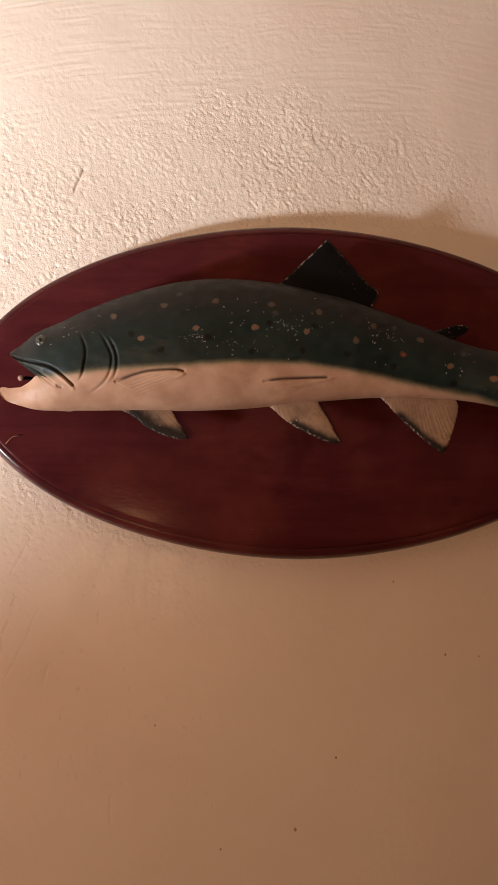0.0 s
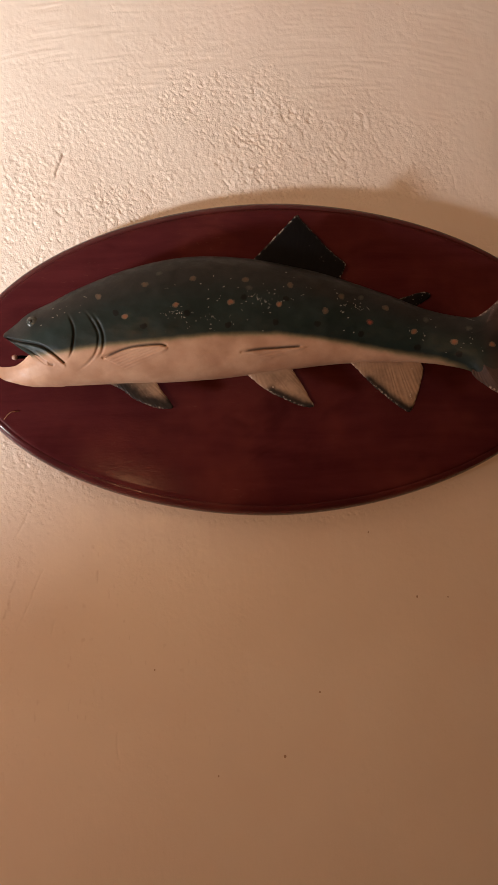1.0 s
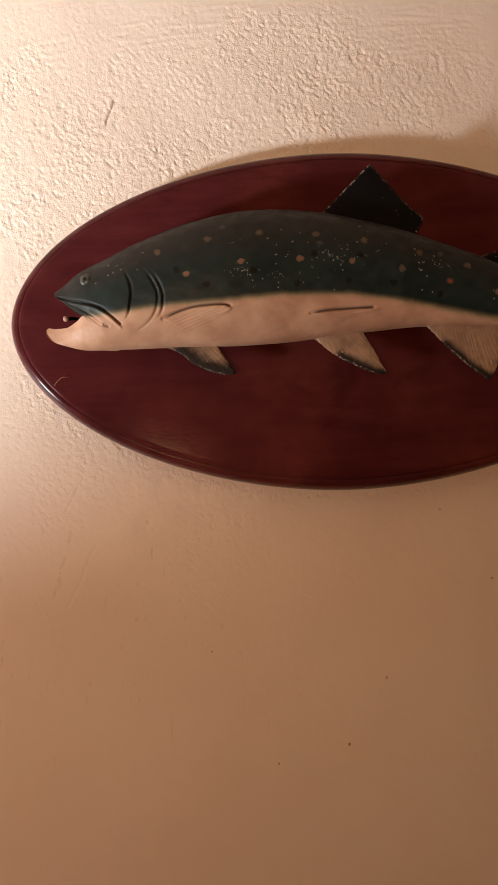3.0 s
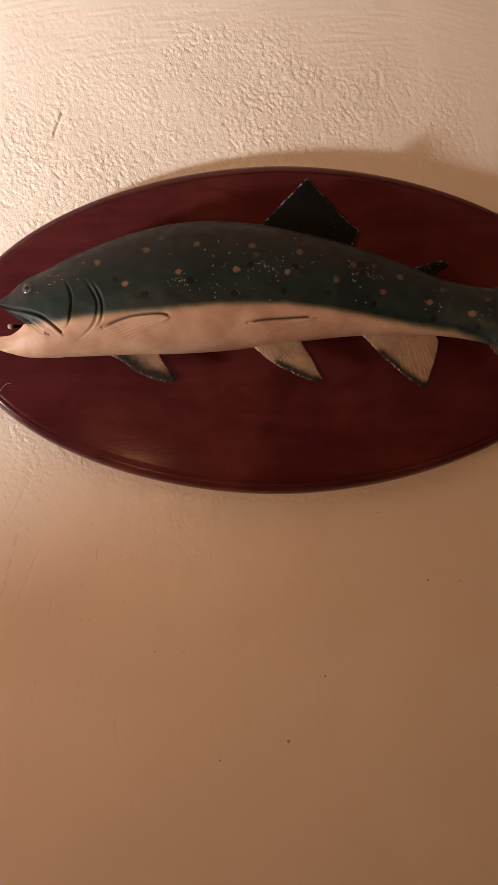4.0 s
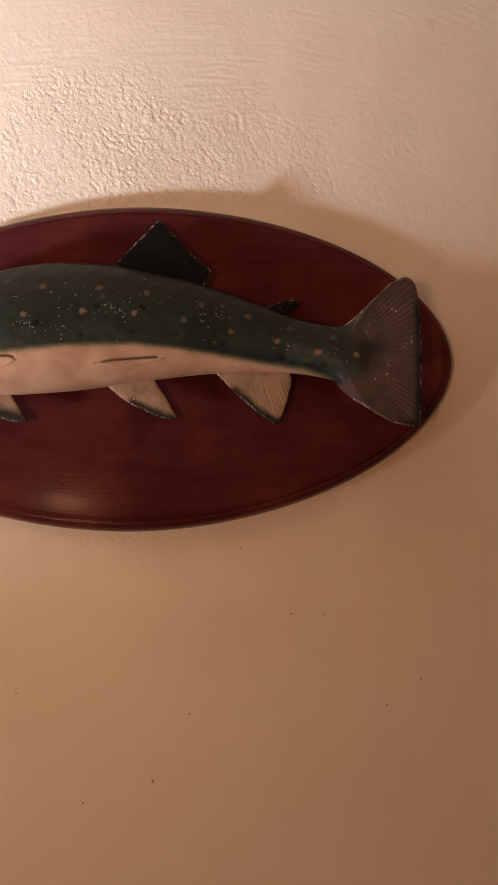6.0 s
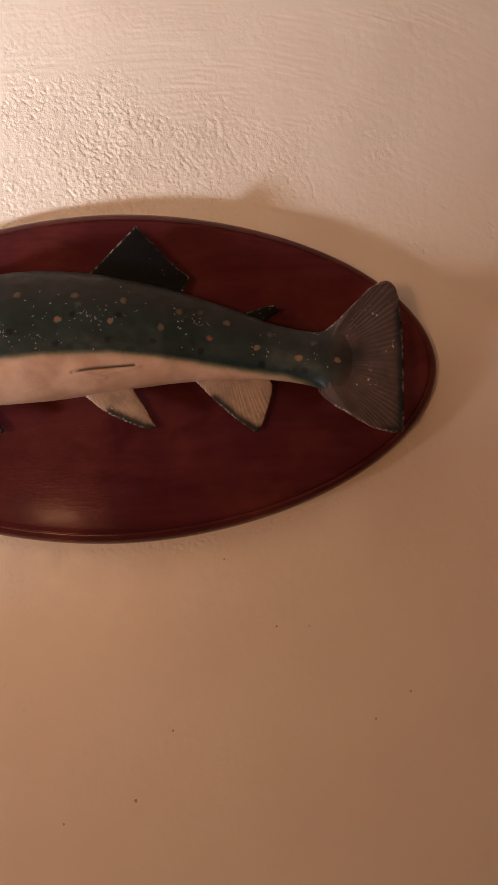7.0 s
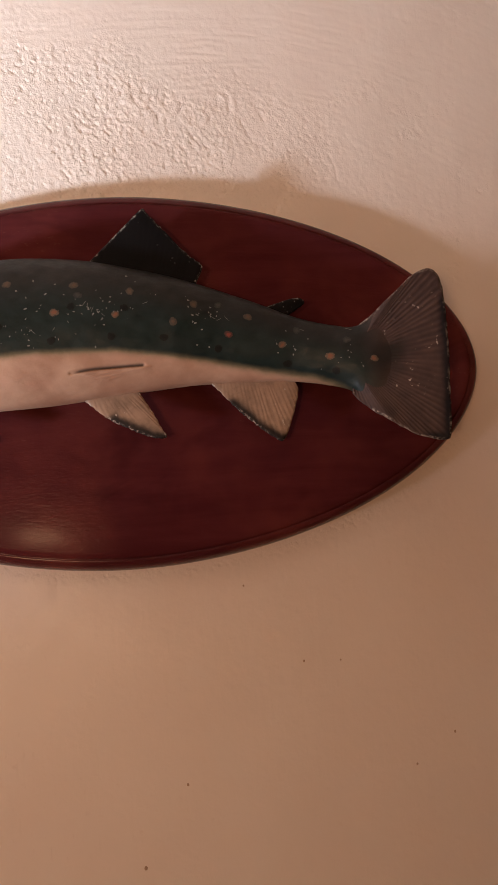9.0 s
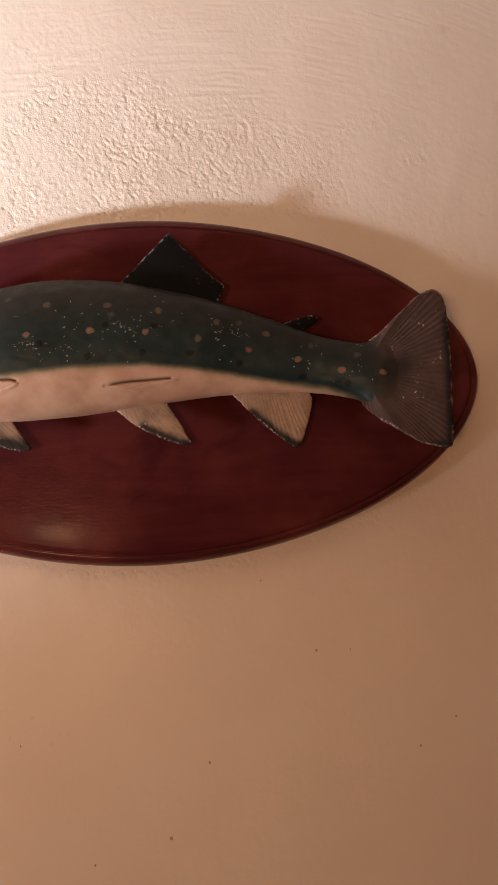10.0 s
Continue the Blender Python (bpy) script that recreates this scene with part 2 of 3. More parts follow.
# ---- the room ----
MID = 1.598   # height of the plaque's middle


def plaster_wall():
    """The rendered wall: dabbed and trowelled plaster, real relief where the lamp rakes it."""
    xs = np.r_[np.arange(-0.56, -0.46, 0.004), np.arange(-0.46, 0.58, 0.00115), np.arange(0.58, 0.70, 0.004)]
    zs = np.r_[np.arange(0.76, 1.02, 0.004), np.arange(1.02, 2.14, 0.00115), np.arange(2.14, 2.22, 0.004)]
    x0, x1, z0, z1, nx, nz = xs[0], xs[-1], zs[0], zs[-1], len(xs), len(zs)
    gx, gz = np.meshgrid(xs, zs, indexing="ij")
    wob = layers(gx / 0.05, gz / 0.05, 11) * 0.012
    # where the plaster is dabbed, trowelled or smooth
    dab = step(gz + wob * 3, 1.52, 1.78) * (1 - 0.75 * step(gz + 0.25 * gx + wob * 4, 1.94, 2.02))
    islands = step(layers(gx / 0.05, gz / 0.035, 23), 0.15, 0.9)
    dab *= 1 - step(gx + wob * 4 - 0.25 * (gz - 1.9), 0.12, 0.27) * (1 - 0.15 - 0.60 * islands)
    dab = np.maximum(dab, 0.55 * step(-gx + wob * 3, 0.20, 0.36) * step(gz, 1.30, 1.46))
    worn = step(-gx + wob * 5, -0.02, 0.26) * step(-gz, -1.42, -1.34) * step(gz + wob * 3, 1.0, 1.12)
    dab = np.maximum(dab, 0.6 * worn * step(layers(gx / 0.06, gz / 0.09, 27), -0.5, 0.7))
    dab = np.maximum(dab * (0.62 + 0.38 * step(layers(gx / 0.09, gz / 0.07, 21), -0.5, 0.4)), 0.06)
    dab += 0.5 * np.exp(-((np.hypot(gx / 0.41, (gz - MID) / 0.215) - 1) / 0.035) ** 2) * step(-gz, -1.6, -1.5)
    comb = step(gz + 0.22 * gx + wob * 3, 1.90, 2.00) * (0.5 + 0.5 * step(layers(gx / 0.12, gz / 0.06, 31), -0.3, 0.4))
    left = step(gz + wob * 2, 1.93, 1.98) * step(-gx + wob * 3, 0.13, 0.22)
    comb, dab = np.maximum(comb, left), dab * (1 - 0.6 * left)
    comb = np.maximum(comb, 0.3 * step(gx + wob * 3, 0.30, 0.40) * step(gz, 1.5, 1.62))
    # grains of sand in several sizes, each layer turned so that no rows show
    def turned(size, turn, seed, long=1.0):
        u, w = gx * math.cos(turn) - gz * math.sin(turn), gx * math.sin(turn) + gz * math.cos(turn)
        return lattice(u / size + wob * 25, w / (size * long), seed)

    crumbs = 0.55 * turned(0.0054, 0.6, 41) + turned(0.0031, -0.75, 44, 1.7) + 0.7 * turned(0.0025, 2.5, 47)
    thick = step(layers(gx / 0.035, gz / 0.028, 57, 2), -0.7, 0.6)
    rise = 0.96 * dab * (0.00024 * np.tanh(crumbs) + 0.00050 * step(crumbs, 0.30, 0.70) * thick - 0.00070 * step(-crumbs, 0.70, 1.15))
    # trowel sweeps follow wide arcs
    for cx, cz, seed in ((0.10, 1.30, 61), (-0.10, 1.00, 71)):
        r, a = np.hypot(gx - cx, gz - cz), np.arctan2(gz - cz, gx - cx)
        near = step(gx, -0.2, 0.05) if cx > 0 else 1 - step(gx, -0.2, 0.05)
        rise += near * comb * (0.00028 - 0.00014 * step(gx, 0.15, 0.32)) * step(layers(gx / 0.05, gz / 0.02, seed + 5, 2), -0.8, 0.5) * layers(r / 0.0038 + wob * 25, a / 0.05 + wob * 12, seed, 2)
    rise += 0.0012 * layers(gx / 0.16, gz / 0.16, 81, 3) + 0.00010 * layers(gx / 0.012, gz / 0.012, 85, 2)
    # short upright nicks left by the float low down
    nick = worn * step(lattice(gx / 0.0034 + wob * 60, gz / 0.011, 101), 0.72, 0.9) * step(layers(gx / 0.03, gz / 0.05, 103, 2), -0.2, 0.6)
    rise -= 0.0003 * nick
    # a gouge, scratches and a hairline in the plaster
    for line, deep, wide in ((((-0.279, 1.886), (-0.284, 1.870), (-0.288, 1.856)), 0.0012, 0.0015),
                             (((0.252, 1.866), (0.257, 1.850), (0.260, 1.834)), 0.00028, 0.0016),
                             (((0.151, 1.910), (0.157, 1.896), (0.164, 1.883)), 0.00035, 0.0018),
                             (((-0.312, 1.325), (-0.325, 1.290), (-0.345, 1.245)), 0.0004, 0.0012),
                             (((-0.219, 1.112), (-0.221, 1.094), (-0.220, 1.079)), 0.0006, 0.0012), (((-0.30, 1.26), (-0.303, 1.24)), 0.0005, 0.0012),
                             (((-0.33, 1.40), (-0.345, 1.37)), 0.0004, 0.0012),
                             (((0.355, 1.655), (0.385, 1.64)), 0.0008, 0.0014), (((0.352, 1.64), (0.375, 1.625)), 0.0008, 0.0014)):
        rise -= deep * np.exp(-(distance(gx + wob * 0.3, gz, line) / wide) ** 2)
    mark = np.exp(-(distance(gx + wob * 0.3, gz, ((-0.279, 1.886), (-0.284, 1.870), (-0.288, 1.856))) / 0.0026) ** 2) * step(crumbs, -0.7, 0.5)
    for line in (((0.35, 1.655), (0.40, 1.632)), ((0.33, 1.50), (0.27, 1.465)), ((-0.338, 1.345), (-0.362, 1.262)), ((-0.33, 1.315), (-0.32, 1.30))):
        mark = np.maximum(mark, 0.35 * np.exp(-(distance(gx + wob * 0.4, gz, line) / 0.0016) ** 2) * step(crumbs, -0.4, 0.6))
    mark = np.maximum(mark, 0.25 * nick)
    mark = np.maximum(mark, 0.30 * np.exp(-(np.hypot(gx - 0.411, (gz - 2.074) * 1.3) / 0.007) ** 2))
    fade = step(gx, x0, x0 + 0.05) * step(-gx, -x1, -x1 + 0.05) * step(gz, z0, z0 + 0.05) * step(-gz, -z1, -z1 + 0.05)
    y = -np.clip(rise, -0.004, 0.003) * fade
    verts = np.c_[gx.ravel(), y.ravel(), gz.ravel()]
    i = np.arange(nx * nz).reshape(nx, nz)
    faces = np.stack([i[:-1, :-1], i[1:, :-1], i[1:, 1:], i[:-1, 1:]], -1).reshape(-1, 4)
    w, top, n = 2.6, 2.6, nx * nz
    ring = [(-w, 0, 0), (w, 0, 0), (w, 0, top), (-w, 0, top), (x0, 0, z0), (x1, 0, z0), (x1, 0, z1), (x0, 0, z1),
            (-w, 0.15, 0), (w, 0.15, 0), (w, 0.15, top), (-w, 0.15, top)]
    more = [(0, 1, 5, 4), (1, 2, 6, 5), (2, 3, 7, 6), (3, 0, 4, 7), (9, 8, 11, 10), (0, 8, 9, 1), (1, 9, 10, 2), (2, 10, 11, 3), (3, 11, 8, 0)]
    me = bpy.data.meshes.new("wall")
    me.vertices.add(n + 12)
    me.vertices.foreach_set("co", np.vstack([verts, np.array(ring)]).ravel())
    faces = np.vstack([faces, np.array(more) + n])
    me.loops.add(faces.size), me.polygons.add(len(faces))
    me.loops.foreach_set("vertex_index", faces.ravel().astype(np.int32))
    me.polygons.foreach_set("loop_start", np.arange(0, faces.size, 4, dtype=np.int32))
    me.polygons.foreach_set("use_smooth", np.r_[np.ones(len(faces) - 9, bool), np.zeros(9, bool)])
    me.update(calc_edges=True)
    me.materials.append(PLASTER)
    me.attributes.new("dab", "FLOAT", "POINT").data.foreach_set("value", np.r_[dab.ravel(), np.zeros(12)].astype(np.float32))
    me.attributes.new("mark", "FLOAT", "POINT").data.foreach_set("value", np.r_[mark.ravel(), np.zeros(12)].astype(np.float32))
    return tagged(new("wall_north", me), "cream rough-trowelled plaster wall lit by a lamp", "wall", kind="structure")


wall = plaster_wall()
for name, size, place, mat, label, cat in (
        ("floor", (5.5, 4.4, 0.1), (0, -1.95, -0.05), BOARDS, "brown timber floor of the room", "floor"),
        ("ceiling", (5.5, 4.4, 0.1), (0, -1.95, 2.65), SHADE_PAINT, "cream painted plaster ceiling", "ceiling"),
        ("wall_west", (0.15, 4.15, 2.6), (-2.675, -2.075, 1.3), SHADE_PAINT, "plain cream painted plaster wall", "wall"),
        ("wall_east", (0.15, 4.15, 2.6), (2.675, -2.075, 1.3), SHADE_PAINT, "plain cream painted plaster wall", "wall"),
        ("wall_south", (5.2, 0.15, 2.6), (0, -4.075, 1.3), SHADE_PAINT, "plain cream painted plaster wall", "wall")):
    ob = new(name, box_mesh(name, size, mat))
    ob.location = place
    tagged(ob, label, cat, kind="structure")


# ---- the plaque ----
FACE = 0.031   # how far its face stands from the wall
A, B, ROUND = 0.409, 0.2110, 1.89


def lathe_oval(name, profile, material, n=220, close=False):
    """An oval turning: (inset from the edge, distance from the wall) going inwards."""
    ang = np.linspace(0, 2 * math.pi, n, endpoint=False)
    verts = []
    for inset, out in profile:
        c, q = np.cos(ang), np.sin(ang)
        px, pz = np.sign(c) * np.abs(c) ** (2 / ROUND), np.sign(q) * np.abs(q) ** (2 / ROUND)
        verts += [((A - inset) * u, -out, (B - inset) * v) for u, v in zip(px, pz)]
    faces = []
    for r in range(len(profile) - 1):
        for i in range(n):
            j = (i + 1) % n
            faces.append((r * n + j, r * n + i, (r + 1) * n + i, (r + 1) * n + j))
    if close:
        last = (len(profile) - 1) * n
        faces.append(tuple(reversed(range(last, last + n))))
    return mesh_of(name, verts, faces, material)


plaque = thing("plaque", (0, 0, MID), "oval dark red mahogany plaque hung on the plaster wall", "plaque")
edge_profile = [(0.006, 0.0015), (0.0, 0.004), (0.0, 0.007)]
edge_profile += [(0.0115 * (1 - math.cos(t)), 0.007 + 0.0215 * math.sin(t)) for t in np.linspace(0.15, math.pi / 2, 9)]
edge_profile += [(0.0124, 0.0286), (0.0130, 0.0283), (0.0140, 0.0283)]
part("moulded_edge", lathe_oval("moulded_edge", edge_profile, POLISHED), plaque, "rounded polished edge moulding")
face_profile = [(0.0140, 0.004), (0.0140, 0.0288), (0.0148, 0.0298), (0.0170, FACE - 0.0004), (0.021, FACE), (0.060, FACE), (0.12, FACE)]
face_profile += [(0.17, FACE), (0.2, FACE)]
part("panel", lathe_oval("panel", face_profile, MAHOGANY, close=True), plaque, "flat varnished mahogany face")


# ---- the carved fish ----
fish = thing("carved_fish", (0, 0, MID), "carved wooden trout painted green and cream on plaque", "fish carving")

BACK = pchip([(-0.342, 0.0285), (-0.330, 0.0373), (-0.313, 0.05102), (-0.279, 0.067), (-0.246, 0.0835), (-0.178, 0.1087), (-0.110, 0.122),
              (-0.083, 0.1235), (-0.043, 0.121), (0.025, 0.1083), (0.085, 0.0916), (0.139, 0.0708), (0.200, 0.0438), (0.226, 0.0356), (0.242, 0.0315), (0.252, 0.0328), (0.265, 0.042), (0.281, 0.057), (0.290, 0.064)])
BELLY = pchip([(-0.342, 0.024), (-0.330, 0.015), (-0.314, 0.003), (-0.304, -0.004), (-0.294, -0.01877), (-0.284, -0.03538), (-0.274, -0.039), (-0.214, -0.0375),
               (-0.147, -0.037), (-0.085, -0.0338), (0.015, -0.0232), (0.098, -0.0167), (0.165, -0.0175), (0.195, -0.0215), (0.221, -0.028), (0.238, -0.035), (0.249, -0.0468), (0.270, -0.068), (0.290, -0.08)])
# the belly line that gives the flank its section, which runs on through the open mouth
KEEL = pchip([(-0.352, -0.034), (-0.347, -0.035), (-0.331, -0.0365), (-0.301, -0.0395), (-0.270, -0.0389), (-0.214, -0.0375),
              (-0.147, -0.037), (-0.085, -0.0338), (0.015, -0.0232), (0.098, -0.0167), (0.165, -0.0175), (0.195, -0.0215), (0.221, -0.028), (0.238, -0.035),
              (0.249, -0.0468), (0.270, -0.068), (0.290, -0.08)])
FRONT = pchip([(-0.354, 0.0655), (-0.342, 0.0672), (-0.300, 0.088), (-0.250, 0.100), (-0.150, 0.107), (-0.060, 0.101), (0.058, 0.093), (0.114, 0.088), (0.170, 0.088),
               (0.217, 0.094), (0.245, 0.1005), (0.265, 0.1030), (0.290, 0.1022)])
THICK = pchip([(-0.354, 0.0052), (-0.342, 0.0066), (-0.300, 0.028), (-0.200, 0.048), (-0.100, 0.052), (0.0, 0.046), (0.100, 0.037), (0.170, 0.028), (0.220, 0.020), (0.245, 0.0135), (0.265, 0.0075), (0.290, 0.002)])
EDGE = pchip([(-0.342, -0.03), (-0.300, -0.004), (-0.267, -0.002), (-0.241, 0.0015), (-0.209, 0.0042), (-0.144, 0.0088), (-0.070, 0.015), (-0.014, 0.0155),
              (0.038, 0.011), (0.080, 0.0053), (0.137, -0.0052), (0.200, -0.018), (0.228, -0.0295), (0.244, -0.04063), (0.262, -0.04977), (0.290, -0.054)])
FULL = 0.42

GILLS = [along(p, 24) for p in (((-0.257, 0.047), (-0.249, 0.029), (-0.248, 0.013), (-0.253, -0.007), (-0.262, -0.014)),
                                ((-0.237, 0.049), (-0.225, 0.032), (-0.218, 0.014), (-0.2225, -0.005), (-0.234, -0.017), (-0.249, -0.0265)),
                                ((-0.2275, 0.046), (-0.217, 0.029), (-0.212, 0.012), (-0.2155, -0.005), (-0.225, -0.0145)),
                                ((-0.336, 0.021), (-0.315, 0.014), (-0.289, 0.006), (-0.273, -0.005), (-0.262, -0.015)),
                                ((-0.324, 0.013), (-0.302, 0.001), (-0.286, -0.013), (-0.276, -0.017)))]
PECTORAL = along(((-0.214, -0.011), (-0.196, -0.004), (-0.177, 0.001), (-0.151, 0.003), (-0.141, 0.002), (-0.135, -0.003), (-0.151, -0.012), (-0.184, -0.026)), 60)
PELVIC = along(((-0.047, -0.006), (-0.028, -0.003), (-0.008, -0.0015), (0.020, 0.0), (0.034, 0.0), (0.031, -0.004), (-0.008, -0.014)), 50)


def uneven(x, z):
    return 0.0005 * layers(np.asarray(x) / 0.02, np.asarray(z) / 0.012, 91, 2)


def front(x, z):
    """How far the fish's flank stands from the wall."""
    top, low = BACK(x), KEEL(x)
    s = np.clip((z - (top + low) / 2) / ((top - low) / 2 + 1e-6), -1, 1)
    return FRONT(x) - THICK(x) + THICK(x) * (1 - s * s) ** FULL + uneven(x, z)


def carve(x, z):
    """Depth of the chisel cuts, and how far the colour darkens along them."""
    cut, cut_dark = np.zeros(x.shape), np.zeros(x.shape)
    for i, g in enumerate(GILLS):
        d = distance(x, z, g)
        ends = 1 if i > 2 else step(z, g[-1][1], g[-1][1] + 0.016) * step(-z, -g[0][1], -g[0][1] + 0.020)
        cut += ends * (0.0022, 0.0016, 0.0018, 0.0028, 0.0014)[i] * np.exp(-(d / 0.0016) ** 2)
        cut_dark = np.maximum(cut_dark, ends * (0.9, 0.35, 0.45, 1.0, 0.6)[i] * np.exp(-(d / 0.0012) ** 2))
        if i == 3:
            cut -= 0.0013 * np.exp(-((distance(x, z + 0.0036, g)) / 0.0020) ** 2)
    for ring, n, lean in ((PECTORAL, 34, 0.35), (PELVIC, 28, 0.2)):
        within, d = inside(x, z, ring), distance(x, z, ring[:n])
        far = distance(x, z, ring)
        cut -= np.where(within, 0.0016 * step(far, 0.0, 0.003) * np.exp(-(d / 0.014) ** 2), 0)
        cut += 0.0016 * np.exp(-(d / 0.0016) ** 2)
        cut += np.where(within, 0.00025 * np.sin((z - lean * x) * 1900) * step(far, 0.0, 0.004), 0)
        # black painted line along the upper edge of each relief fin
        cut_dark = np.maximum(cut_dark, 1.0 * np.exp(-(d / 0.0014) ** 2) * step(x, ring[0][0], ring[0][0] + 0.010))
    return cut, cut_dark


def dusk_at(x, z):
    """The dark smudge painted over the root of the tail."""
    away = np.hypot((x - 0.270) / 1.15, z + 0.003) / 0.0215 + 0.22 * layers(x / 0.012, z / 0.012, 15, 2)
    return 0.92 * (1 - step(away, 0.30, 1.35))


def loft(name, top, low, out, thick, xs, material, cuts=None, n_front=280, n_back=26, flush=None, sink=0.0, pale=0.0):
    phi = np.r_[np.linspace(-math.pi / 2, math.pi / 2, n_front), np.linspace(math.pi / 2, 1.5 * math.pi, n_back + 2)[1:-1]]
    n = len(phi)
    gx = np.repeat(xs[:, None], n, 1)
    t, b, f, k = (np.repeat(g(xs)[:, None], n, 1) for g in (top, low, out, thick))
    s, c = np.sin(phi)[None], np.cos(phi)[None]
    gz = (t + b) / 2 + (t - b) / 2 * s
    rear = np.minimum(k, np.maximum(f - k - FACE + 0.0015, 0.004))
    face = f - k + k * np.abs(c) ** (2 * FULL)
    if flush is not None:
        face = face + (front(gx, gz) - uneven(gx, gz) - face) * flush(gx) - sink * step(gx, -0.308, -0.303)
    gy = np.where(c >= 0, face, f - k - rear * np.abs(c))
    cut_dark = np.zeros(gx.shape)
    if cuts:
        cut, cut_dark = cuts(gx, gz)
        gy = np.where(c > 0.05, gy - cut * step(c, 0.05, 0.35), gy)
        cut_dark = cut_dark * (c > 0.05)
    gy += uneven(gx, gz) * (c > 0)
    verts = np.c_[gx.ravel(), -gy.ravel(), gz.ravel()]
    faces = [(i * n + j, (i + 1) * n + j, (i + 1) * n + (j + 1) % n, i * n + (j + 1) % n) for i in range(len(xs) - 1) for j in range(n)]
    faces += [tuple(reversed(range(n)))[::-1], tuple(range((len(xs) - 1) * n, len(xs) * n))[::-1]]
    belly = np.maximum(step(EDGE(gx) - gz, -0.0085, 0.0095), pale)
    high = np.clip((gz - EDGE(gx)) / (t - EDGE(gx) + 1e-6), 0, 1)
    return mesh_of(name, verts, faces, material, (("belly", belly.ravel()), ("groove", cut_dark.ravel()), ("height", high.ravel()), ("rear", (0.9 * step(gx, 0.246, 0.282)).ravel()), ("dusk", dusk_at(gx, gz).ravel())))


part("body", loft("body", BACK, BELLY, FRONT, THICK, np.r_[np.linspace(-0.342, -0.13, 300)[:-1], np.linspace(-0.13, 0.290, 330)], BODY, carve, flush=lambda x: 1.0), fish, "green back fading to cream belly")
jaw_top = pchip([(-0.352, -0.0182), (-0.3508, -0.0152), (-0.348, -0.0137), (-0.340, -0.0150), (-0.327, -0.015), (-0.314, -0.010), (-0.303, -0.0035), (-0.285, -0.010), (-0.262, -0.020)])
jaw_low = pchip([(-0.352, -0.0190), (-0.3505, -0.0232), (-0.346, -0.0278), (-0.331, -0.034), (-0.301, -0.0395), (-0.274, -0.0395), (-0.262, -0.036)])
jaw_out = pchip([(-0.352, 0.073), (-0.330, 0.080), (-0.308, 0.0828), (-0.298, 0.0812), (-0.285, 0.072), (-0.262, 0.060)])
jaw_thick = pchip([(-0.352, 0.006), (-0.330, 0.015), (-0.308, 0.021), (-0.298, 0.019), (-0.285, 0.012), (-0.262, 0.008)])
part("lower_jaw", loft("lower_jaw", jaw_top, jaw_low, jaw_out, jaw_thick, np.r_[np.linspace(-0.352, -0.346, 30)[:-1], np.linspace(-0.346, -0.262, 110)], BODY, None, 60, 20, flush=lambda x: step(-x, 0.270, 0.282), sink=0.0003, pale=1.0), fish, "cream hooked lower jaw")


